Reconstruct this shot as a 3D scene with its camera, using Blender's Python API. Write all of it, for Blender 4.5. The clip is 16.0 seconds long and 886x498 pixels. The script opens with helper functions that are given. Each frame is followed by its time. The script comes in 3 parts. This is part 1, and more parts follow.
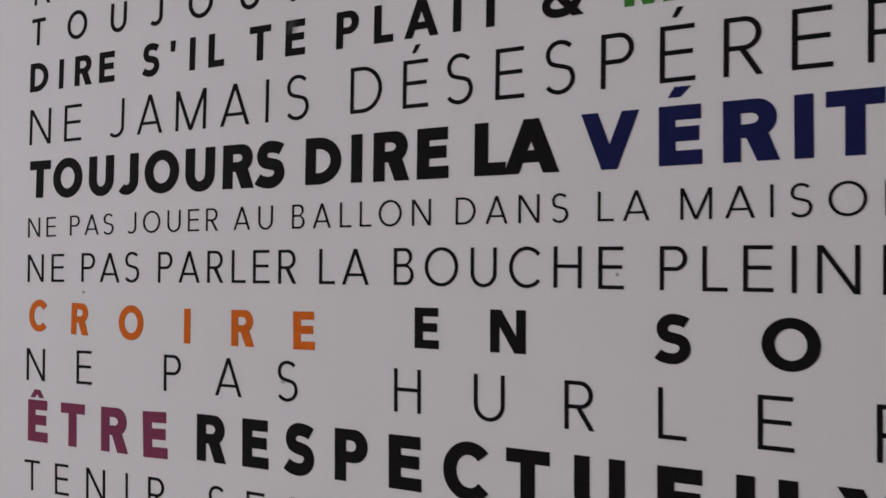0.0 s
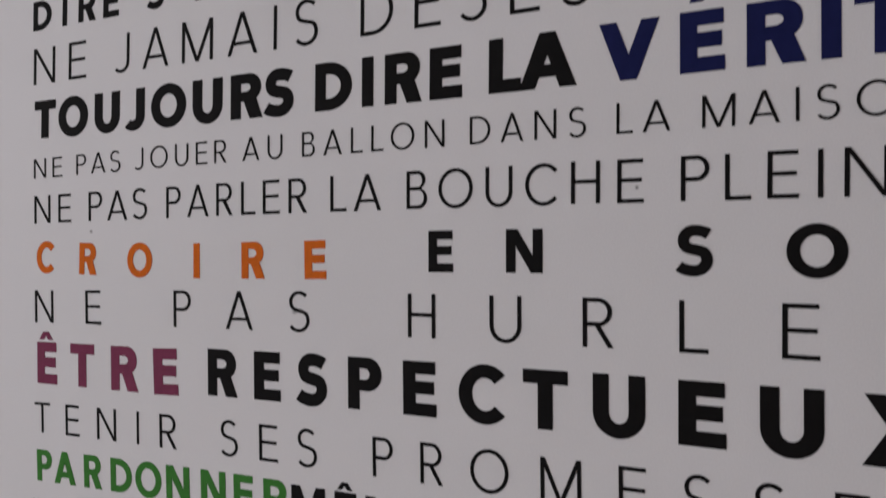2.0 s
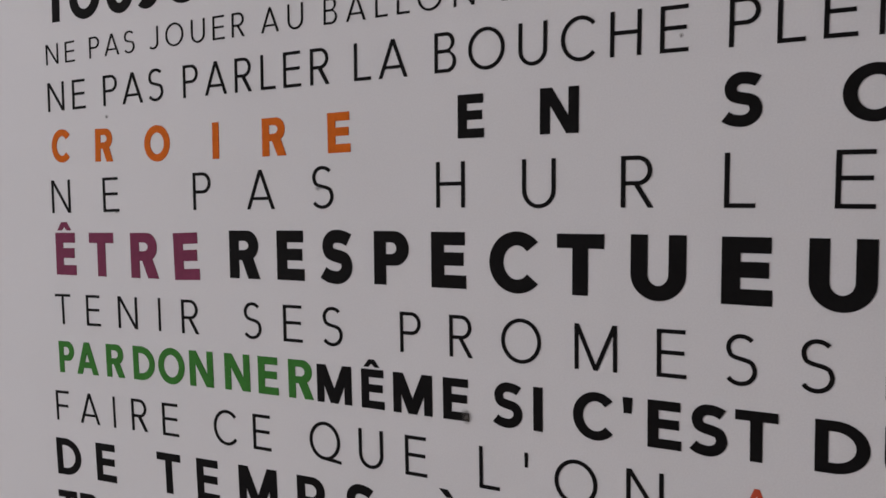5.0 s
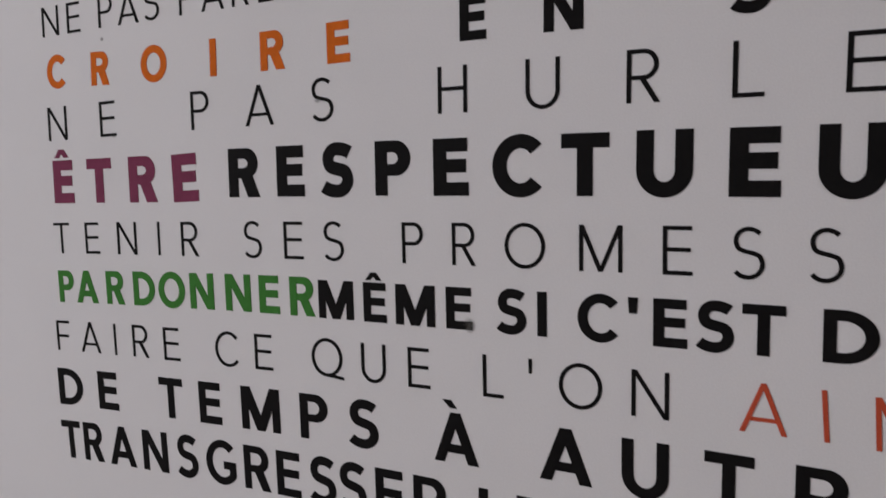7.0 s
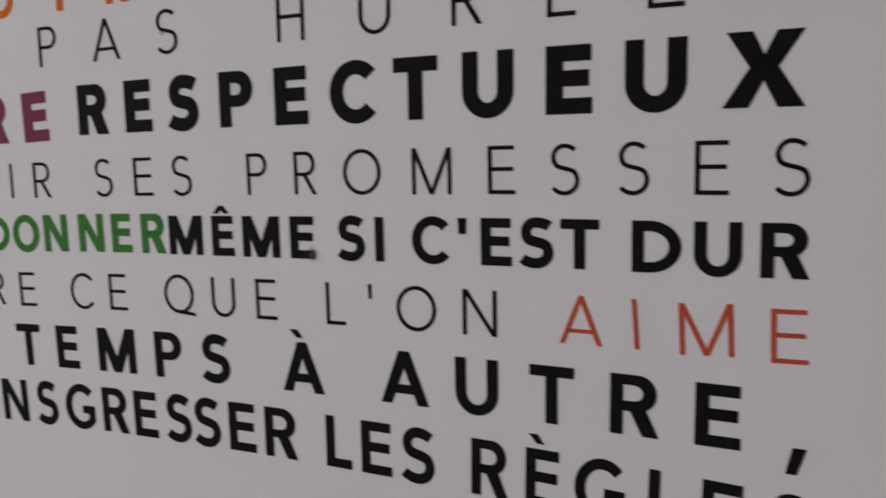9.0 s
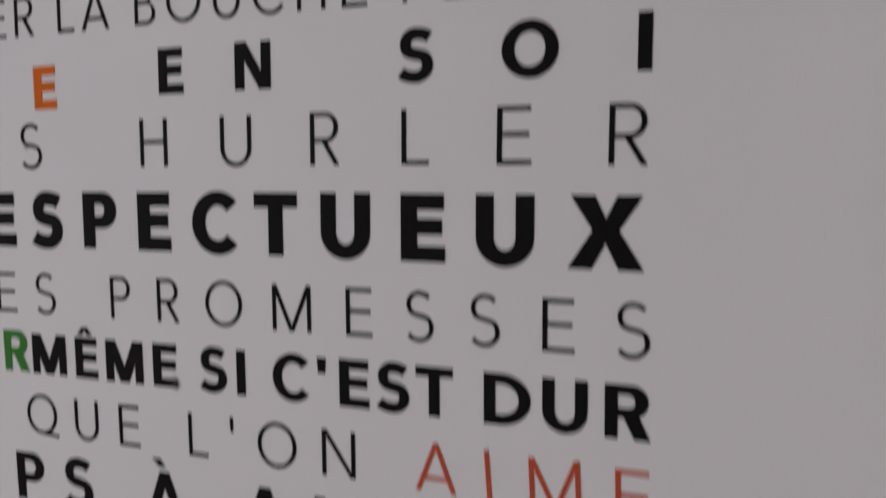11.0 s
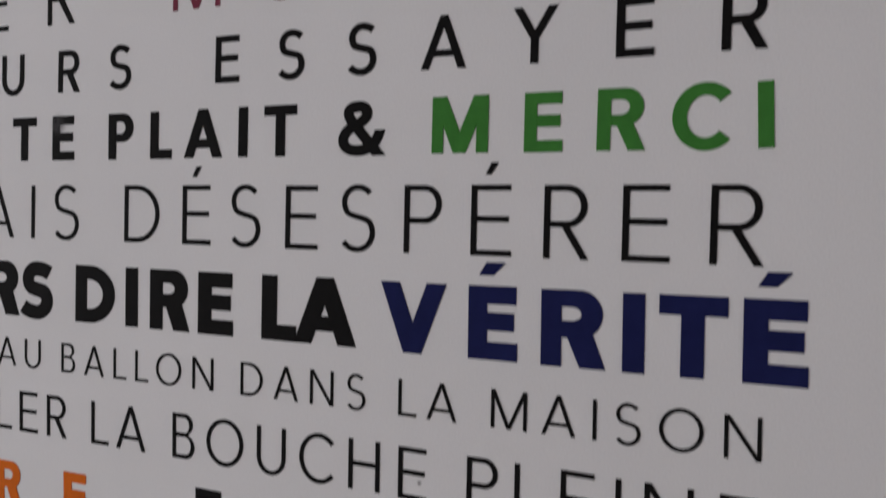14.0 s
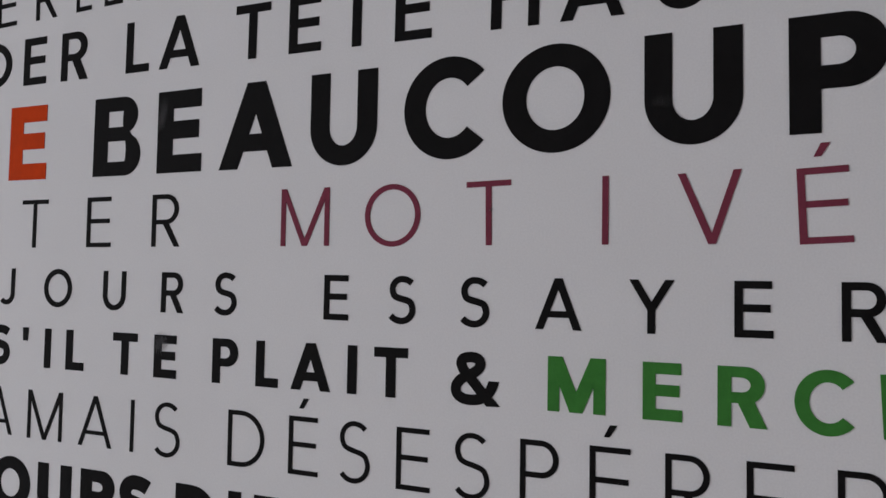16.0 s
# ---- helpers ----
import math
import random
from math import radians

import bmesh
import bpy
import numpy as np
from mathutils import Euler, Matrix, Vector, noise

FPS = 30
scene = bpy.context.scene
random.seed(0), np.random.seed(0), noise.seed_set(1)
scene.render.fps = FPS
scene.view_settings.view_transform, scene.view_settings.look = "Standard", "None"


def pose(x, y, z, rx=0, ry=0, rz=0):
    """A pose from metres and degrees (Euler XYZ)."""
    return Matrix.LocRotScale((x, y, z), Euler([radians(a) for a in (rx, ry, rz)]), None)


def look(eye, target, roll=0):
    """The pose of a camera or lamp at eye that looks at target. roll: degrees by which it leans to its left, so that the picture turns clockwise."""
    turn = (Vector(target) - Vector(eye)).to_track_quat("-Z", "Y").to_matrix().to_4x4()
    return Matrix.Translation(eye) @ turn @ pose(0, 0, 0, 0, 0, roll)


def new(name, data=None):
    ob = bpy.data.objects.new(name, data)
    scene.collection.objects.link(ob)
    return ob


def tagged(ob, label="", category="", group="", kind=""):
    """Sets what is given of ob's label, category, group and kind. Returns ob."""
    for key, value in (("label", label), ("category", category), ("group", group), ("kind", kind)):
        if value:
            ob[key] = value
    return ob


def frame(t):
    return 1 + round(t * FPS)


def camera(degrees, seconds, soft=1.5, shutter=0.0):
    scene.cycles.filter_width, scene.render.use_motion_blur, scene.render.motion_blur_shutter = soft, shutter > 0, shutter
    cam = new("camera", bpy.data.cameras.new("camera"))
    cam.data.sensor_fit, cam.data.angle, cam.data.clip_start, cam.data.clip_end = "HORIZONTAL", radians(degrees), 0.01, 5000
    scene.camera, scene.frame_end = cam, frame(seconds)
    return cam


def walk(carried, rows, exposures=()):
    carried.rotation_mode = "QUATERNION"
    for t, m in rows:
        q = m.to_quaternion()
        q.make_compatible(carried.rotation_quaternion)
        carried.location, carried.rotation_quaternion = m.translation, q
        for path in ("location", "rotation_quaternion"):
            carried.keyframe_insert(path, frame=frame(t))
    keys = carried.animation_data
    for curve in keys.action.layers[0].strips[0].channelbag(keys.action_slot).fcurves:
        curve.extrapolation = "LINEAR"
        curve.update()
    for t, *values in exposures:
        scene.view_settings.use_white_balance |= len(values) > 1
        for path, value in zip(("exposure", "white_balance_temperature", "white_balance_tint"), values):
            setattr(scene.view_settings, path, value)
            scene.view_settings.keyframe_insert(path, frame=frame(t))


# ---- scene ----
from mathutils.geometry import tessellate_polygon

# The camera: x, y, z of the eye, then yaw to the left, pitch up and roll, in degrees.
cam = camera(57.0, 16.0, soft=1.5, shutter=0.8)
ROWS = [
    (0.00, 0.7985, -0.5339, 1.4057, 29.54, 1.85, 0.13),
    (0.47, 0.7841, -0.5363, 1.4109, 29.07, 1.81, 0.02),
    (0.50, 0.7871, -0.5363, 1.4109, 29.49, 1.91, 0.02),
    (0.53, 0.7901, -0.5363, 1.4109, 29.91, 2.01, 0.02),
    (1.00, 0.7913, -0.5315, 1.4073, 30.05, 2.27, 0.19),
    (1.50, 0.7898, -0.5280, 1.3893, 30.41, 1.74, 0.05),
    (2.00, 0.7859, -0.5263, 1.3619, 29.86, 0.52, -0.24),
    (2.50, 0.7841, -0.5255, 1.3378, 29.79, 0.12, -0.21),
    (3.00, 0.7791, -0.5248, 1.3205, 29.98, -1.69, -0.53),
    (3.50, 0.7737, -0.5304, 1.3139, 30.15, -2.64, -0.45),
    (4.00, 0.7742, -0.5292, 1.3094, 30.12, -3.14, -0.76),
    (4.20, 0.7734, -0.5234, 1.3098, 30.31, -3.18, -0.72),
    (6.30, 0.7517, -0.5113, 1.2751, 31.06, -4.20, -0.32),
    (6.50, 0.7531, -0.5115, 1.2679, 31.10, -4.53, -0.39),
    (7.00, 0.7606, -0.5106, 1.2564, 30.85, -5.17, -0.64),
    (7.50, 0.7671, -0.5089, 1.2479, 30.11, -5.82, -0.61),
    (8.00, 0.7771, -0.5075, 1.2417, 29.35, -6.42, -0.79),
    (8.50, 0.7983, -0.4998, 1.2283, 28.06, -6.68, -1.05),
    (8.70, 0.8103, -0.4937, 1.2245, 27.52, -6.67, -1.04),
    (9.75, 0.8594, -0.4703, 1.2050, 24.68, -6.20, -0.50),
    (10.80, 0.8771, -0.4541, 1.2697, 23.07, -5.86, -0.21),
    (11.00, 0.8762, -0.4475, 1.2924, 23.22, -5.00, -0.18),
    (11.50, 0.8719, -0.4382, 1.3409, 23.43, -3.28, -0.66),
    (12.00, 0.8708, -0.4281, 1.3867, 24.31, -1.96, -1.19),
    (12.40, 0.8654, -0.4246, 1.4266, 26.02, -2.40, -2.06),
    (12.50, 0.8636, -0.4211, 1.4401, 26.62, -2.50, -2.11),
    (12.60, 0.8615, -0.4179, 1.4537, 27.22, -2.47, -2.27),
    (13.00, 0.8452, -0.4156, 1.4903, 27.29, -2.70, -1.39),
    (13.50, 0.8363, -0.4021, 1.5250, 25.55, -2.47, 0.03),
    (14.00, 0.8332, -0.3963, 1.5444, 25.59, -1.20, 0.55),
    (14.50, 0.8316, -0.4049, 1.5747, 24.88, 0.49, 0.34),
    (15.00, 0.8244, -0.4125, 1.6048, 23.96, 1.19, -0.33),
    (15.50, 0.8074, -0.4243, 1.6340, 25.05, 2.12, -0.62),
    (15.80, 0.7930, -0.4336, 1.6450, 25.48, 2.69, -0.20),
    (15.90, 0.7886, -0.4370, 1.6481, 25.63, 2.94, -0.01),
    (15.97, 0.7838, -0.4396, 1.6520, 25.76, 3.06, 0.08),
    (16.00, 0.7834, -0.4398, 1.6523, 25.77, 3.07, 0.09),
]


def eye_pose(x, y, z, yaw, pitch, roll):
    return pose(x, y, z, 0, 0, yaw) @ pose(0, 0, 0, 90 + pitch, 0, 0) @ pose(0, 0, 0, 0, 0, roll)


walk(cam, [(t, eye_pose(*r)) for t, *r in ROWS], exposures=[(0.0, 0.0, 6500, 10), (12.5, 0.0, 6500, 10), (14.0, 0.01, 6470, 8), (14.5, 0.01, 6250, 7), (16.0, -0.01, 6250, 7)])

# ---- light: an added area lamp at an unseen opening in the side wall ----
world = bpy.data.worlds.new("sky")
scene.world = world
world.use_nodes = True
wn = world.node_tree.nodes
sky = wn.new("ShaderNodeTexSky")
sky.sky_type = "NISHITA"
sky.sun_disc = False
sky.sun_elevation = radians(25)
sky.sun_rotation = radians(250)
wn["Background"].inputs["Strength"].default_value = 0.1
world.node_tree.links.new(sky.outputs["Color"], wn["Background"].inputs["Color"])

sun_data = bpy.data.lights.new("sun", "SUN")
sun_data.energy = 1.0
sun_data.angle = radians(12)
sun_data.color = (1.0, 0.96, 0.9)
sun = new("sun", sun_data)
sun.matrix_world = look((7, -3, 9), (0, 0, 0))

# Added lamp with no known source, set to light the lettering from the left.
added_light_data = bpy.data.lights.new("added_light", "AREA")
added_light_data.shape = "RECTANGLE"
added_light_data.size, added_light_data.size_y = 1.5, 1.3
added_light_data.energy = 49.5
added_light_data.color = (0.955, 0.958, 1.0)
added_light = new("added_light", added_light_data)
added_light.matrix_world = look((-2.33, -2.45, 1.6), (0.0, -1.6, 1.45))


# ---- materials ----
def shader(name, rough):
    mat = bpy.data.materials.new(name)
    mat.use_nodes = True
    tree = mat.node_tree
    bsdf = tree.nodes["Principled BSDF"]
    bsdf.inputs["Roughness"].default_value = rough
    return mat, tree, bsdf


def noise_node(tree, scale, detail=4.0, rough=0.55):
    coords = tree.nodes.new("ShaderNodeTexCoord")
    tex = tree.nodes.new("ShaderNodeTexNoise")
    tex.inputs["Scale"].default_value = scale
    tex.inputs["Detail"].default_value = detail
    tex.inputs["Roughness"].default_value = rough
    tree.links.new(coords.outputs["Object"], tex.inputs["Vector"])
    return tex


def ramp(tree, source, stops):
    node = tree.nodes.new("ShaderNodeValToRGB")
    els = node.color_ramp.elements
    els[0].position, els[0].color = stops[0][0], (*stops[0][1], 1)
    els[1].position, els[1].color = stops[-1][0], (*stops[-1][1], 1)
    for p, c in stops[1:-1]:
        els.new(p).color = (*c, 1)
    tree.links.new(source, node.inputs["Fac"])
    return node


def paint(name, colour, rough=0.9, stipple=0.0003):
    """Rolled wall paint: faint cloudiness, a fine stipple and a few shallow trowel waves."""
    mat, tree, bsdf = shader(name, rough)
    bsdf.inputs["Specular IOR Level"].default_value = 0.2
    cloud = noise_node(tree, 2.3, 5.0)
    lo = tuple(c * 0.965 for c in colour)
    hi = tuple(min(1.0, c * 1.02) for c in colour)
    col = ramp(tree, cloud.outputs["Fac"], [(0.3, lo), (0.5, colour), (0.72, hi)])
    grain = noise_node(tree, 900.0, 2.0)
    mix = tree.nodes.new("ShaderNodeMix")
    mix.data_type, mix.blend_type = "RGBA", "MULTIPLY"
    mix.inputs["Factor"].default_value = 1.0
    fine = ramp(tree, grain.outputs["Fac"], [(0.25, (0.93, 0.93, 0.93)), (0.75, (1.0, 1.0, 1.0))])
    tree.links.new(col.outputs["Color"], mix.inputs["A"])
    tree.links.new(fine.outputs["Color"], mix.inputs["B"])
    tree.links.new(mix.outputs["Result"], bsdf.inputs["Base Color"])
    skin = noise_node(tree, 420.0, 3.0)
    wave = noise_node(tree, 9.0, 2.0)
    b1 = tree.nodes.new("ShaderNodeBump")
    b1.inputs["Distance"].default_value = stipple
    b1.inputs["Strength"].default_value = 0.35
    b2 = tree.nodes.new("ShaderNodeBump")
    b2.inputs["Distance"].default_value = 0.002
    b2.inputs["Strength"].default_value = 0.25
    tree.links.new(skin.outputs["Fac"], b1.inputs["Height"])
    tree.links.new(wave.outputs["Fac"], b2.inputs["Height"])
    tree.links.new(b2.outputs["Normal"], b1.inputs["Normal"])
    tree.links.new(b1.outputs["Normal"], bsdf.inputs["Normal"])
    return mat


def vinyl(name, colour, rough=0.6):
    """Cut adhesive film: an even colour with slight rubbing and the wall's waviness in its gloss."""
    mat, tree, bsdf = shader(name, rough)
    rub = noise_node(tree, 3.0, 6.0, 0.65)
    lo = tuple(c * 0.9 for c in colour)
    hi = tuple(min(1.0, c * 1.12 + 0.001) for c in colour)
    col = ramp(tree, rub.outputs["Fac"], [(0.3, lo), (0.7, hi)])
    tree.links.new(col.outputs["Color"], bsdf.inputs["Base Color"])
    gloss = ramp(tree, rub.outputs["Fac"], [(0.3, (rough - 0.06,) * 3), (0.75, (rough + 0.1,) * 3)])
    tree.links.new(gloss.outputs["Color"], bsdf.inputs["Roughness"])
    wave = noise_node(tree, 7.0, 3.0)
    bump = tree.nodes.new("ShaderNodeBump")
    bump.inputs["Distance"].default_value = 0.002
    bump.inputs["Strength"].default_value = 0.2
    tree.links.new(wave.outputs["Fac"], bump.inputs["Height"])
    tree.links.new(bump.outputs["Normal"], bsdf.inputs["Normal"])
    bsdf.inputs["Specular IOR Level"].default_value = 0.03
    return mat


def plain_wood(name):
    mat, tree, bsdf = shader(name, 0.45)
    grain = noise_node(tree, 3.0, 8.0, 0.7)
    grain.inputs["Distortion"].default_value = 1.2
    col = ramp(tree, grain.outputs["Fac"], [(0.3, (0.16, 0.1, 0.06)), (0.7, (0.32, 0.22, 0.14))])
    tree.links.new(col.outputs["Color"], bsdf.inputs["Base Color"])
    return mat


WALL_PAINT = paint("white_wall_paint", (0.8, 0.785, 0.8))
CEILING_PAINT = paint("ceiling_paint", (0.82, 0.82, 0.82), 0.8)
FLOOR_WOOD = plain_wood("floor_wood")
INK = {
    "black": ("black", vinyl("black_vinyl", (0.0098, 0.0090, 0.0094))),
    "orange": ("orange", vinyl("orange_vinyl", (0.65, 0.14, 0.016))),
    "vermilion": ("vermilion", vinyl("vermilion_vinyl", (0.56, 0.05, 0.006))),
    "red": ("coral red", vinyl("red_vinyl", (0.52, 0.085, 0.042))),
    "rose": ("dark rose", vinyl("rose_vinyl", (0.195, 0.040, 0.066))),
    "plum": ("plum", vinyl("plum_vinyl", (0.205, 0.045, 0.092))),
    "green": ("green", vinyl("green_vinyl", (0.052, 0.203, 0.039))),
    "navy": ("navy blue", vinyl("navy_vinyl", (0.013, 0.016, 0.076))),
}


def stain_and_glare(name, colour, strength, scale):
    """A ragged spot for rubbing and painted glare alike, fading to nothing at its edge."""
    mat, tree, bsdf = shader(name, 0.8)
    bsdf.inputs["Base Color"].default_value = (*colour, 1)
    bsdf.inputs["Specular IOR Level"].default_value = 0.15
    coords = tree.nodes.new("ShaderNodeTexCoord")
    ball = tree.nodes.new("ShaderNodeTexGradient")
    ball.gradient_type = "SPHERICAL"
    tree.links.new(coords.outputs["Object"], ball.inputs["Vector"])
    ragged = noise_node(tree, scale, 3.0)
    times = tree.nodes.new("ShaderNodeMath")
    times.operation = "MULTIPLY"
    tree.links.new(ball.outputs["Fac"], times.inputs[0])
    tree.links.new(ragged.outputs["Fac"], times.inputs[1])
    fade = ramp(tree, times.outputs["Value"], [(0.02, (0, 0, 0)), (0.42, (strength,) * 3)])
    tree.links.new(fade.outputs["Color"], bsdf.inputs["Alpha"])
    return mat


SMUDGE = stain_and_glare("grey_smudge", (0.11, 0.1, 0.095), 0.75, 2.0)
# Rubbed film; also stands in for glare and crease sheen, as paler colour.
RUBBED_AND_GLARE = stain_and_glare("rubbed_and_glare_film", (0.12, 0.115, 0.12), 0.5, 2.2)
PALE = stain_and_glare("pale_speck", (0.3, 0.29, 0.29), 0.6, 2.2)
# A faint highlight, painted as a paler fading patch.
FAINT_GLOSS = stain_and_glare("painted_gloss", (0.06, 0.058, 0.06), 0.35, 2.2)


# ---- the room ----
def box(name, lo, hi, mat, label, category):
    bm = bmesh.new()
    bmesh.ops.create_cube(bm, size=1.0)
    size = [b - a for a, b in zip(lo, hi)]
    for v in bm.verts:
        v.co = Vector([a + (c + 0.5) * s for a, c, s in zip(lo, v.co, size)])
    mesh = bpy.data.meshes.new(name)
    bm.to_mesh(mesh)
    bm.free()
    mesh.materials.append(mat)
    return tagged(new(name, mesh), label, category, kind="structure")


X0, X1, Y0, Z1 = -2.2, 2.4, -3.4, 2.6
box("wall_north", (X0 - 0.2, 0.0, 0.0), (X1 + 0.2, 0.2, Z1), WALL_PAINT, "smooth white painted wall carrying coloured vinyl lettering", "wall")
# The other walls, floor and ceiling are unseen, added to enclose the light.
box("wall_south", (X0 - 0.2, Y0 - 0.2, 0.0), (X1 + 0.2, Y0, Z1), WALL_PAINT, "unseen plain white wall facing the lettering, added to close the room", "wall")
box("wall_east", (X1, Y0, 0.0), (X1 + 0.2, 0.0, Z1), WALL_PAINT, "unseen plain white side wall, added to close the room", "wall")
box("floor", (X0 - 0.2, Y0 - 0.2, -0.15), (X1 + 0.2, 0.2, 0.0), FLOOR_WOOD, "unseen brown wooden floor, added to close the room", "floor")
box("ceiling", (X0 - 0.2, Y0 - 0.2, Z1), (X1 + 0.2, 0.2, Z1 + 0.15), CEILING_PAINT, "unseen plain white ceiling, added to close the room", "ceiling")


def wall_with_opening(name, x0, x1, y0, y1, z1, oy0, oy1, oz0, oz1, mat):
    """An unseen wall along y, one opening cut right through it for the added lamp."""
    bm = bmesh.new()
    for lo, hi in (((x0, y0, 0), (x1, oy0, z1)), ((x0, oy1, 0), (x1, y1, z1)), ((x0, oy0, 0), (x1, oy1, oz0)), ((x0, oy0, oz1), (x1, oy1, z1))):
        made = bmesh.ops.create_cube(bm, size=1.0)["verts"]
        for v in made:
            v.co = Vector([a + (c + 0.5) * (b - a) for a, b, c in zip(lo, hi, v.co)])
    mesh = bpy.data.meshes.new(name)
    bm.to_mesh(mesh)
    bm.free()
    mesh.materials.append(mat)
    return tagged(new(name, mesh), "unseen white painted side wall with an opening added for the lamp", "wall", kind="structure")


# Unseen side wall, its opening added for the lamp behind it.
wall_with_opening("wall_west", X0 - 0.2, X0, Y0, 0.0, Z1, -3.2, -1.7, 0.95, 2.25, WALL_PAINT)
ground_mat = paint("ground_earth", (0.2, 0.2, 0.17), 0.9)
box("ground", (-600, -600, -0.4), (600, 600, -0.16), ground_mat, "flat ground outside the room", "ground")


# ---- letter shapes, in units of the capital's height ----
def arc(cx, cy, rx, ry, a, b, n=22):
    return [(cx + rx * math.cos(radians(a + (b - a) * i / n)), cy + ry * math.sin(radians(a + (b - a) * i / n))) for i in range(n + 1)]


LIGHT = dict(A=.86, B=.614, C=.869, D=.812, E=.61, F=.599, G=.92, H=.702, J=.52, L=.53, M=.96, N=.79, O=1, P=.6, Q=1.02, R=.624, S=.618, T=.714, U=.73, V=.806, X=.8, Y=.76)
BLACK = dict(A=1.05, B=.82, C=.935, D=.931, E=.703, F=.66, G=1, H=.86, J=.66, L=.62, M=1.13, N=.931, O=1.07, P=.763, Q=1.08, R=.84, S=.752, T=.798, U=.85, V=1.02, X=1.02, Y=.96)


def natural(ch, w):
    if ch == "I":
        return w
    if ch == "'":
        return w * 0.95
    if ch == ",":
        return w * 1.35
    if ch == "&":
        return 0.98
    k = min(1.1, max(0.0, (w - 0.08) / 0.18))
    return LIGHT[ch] + (BLACK[ch] - LIGHT[ch]) * k


def ribbon(path, t):
    """Both edges of an open stroke of thickness t along a path."""
    left, right = [], []
    for i, p in enumerate(path):
        a, b = path[max(0, i - 1)], path[min(len(path) - 1, i + 1)]
        d = Vector((b[0] - a[0], b[1] - a[1])).normalized()
        left.append((p[0] - d.y * t / 2, p[1] + d.x * t / 2))
        right.append((p[0] + d.y * t / 2, p[1] - d.x * t / 2))
    return left, right


def bezier(p0, p1, p2, p3, n=10):
    out = []
    for i in range(n + 1):
        s = i / n
        out.append(tuple((1 - s) ** 3 * a + 3 * (1 - s) ** 2 * s * b + 3 * (1 - s) * s * s * c + s ** 3 * d for a, b, c, d in zip(p0, p1, p2, p3)))
    return out


def s_path(W, t):
    o = 0.015 if t < 0.19 else 0.026
    ru, rl = 0.245 - t * 0.2, 0.275 - t * 0.22
    xu, xl = W * 0.44 - t / 2, W * 0.5 - t / 2
    cu, cl = 1 + o - t / 2 - ru, -o + t / 2 + rl
    m = W / 2
    k = min(1.0, max(0.0, (t - 0.08) / 0.17))
    tip, heel = xu + W * (0.06 + 0.17 * k), xl + W * (0.02 + 0.16 * k)
    top = arc(m, cu, tip, ru, 38, 90, 9)[:-1] + arc(m, cu, xu, ru, 90, 205, 13)
    low = arc(m, cl, xl, rl, 25, -90, 13) + arc(m, cl, heel, rl, -90, -145, 9)[1:]
    a, b = top[-1], low[0]
    gap = a[1] - b[1]
    mid = bezier(a, (a[0] + xu * 0.1, a[1] - gap * 0.62), (b[0] - xl * 0.1, b[1] + gap * 0.62), b, 12)
    return top[:-1] + mid + low[1:]


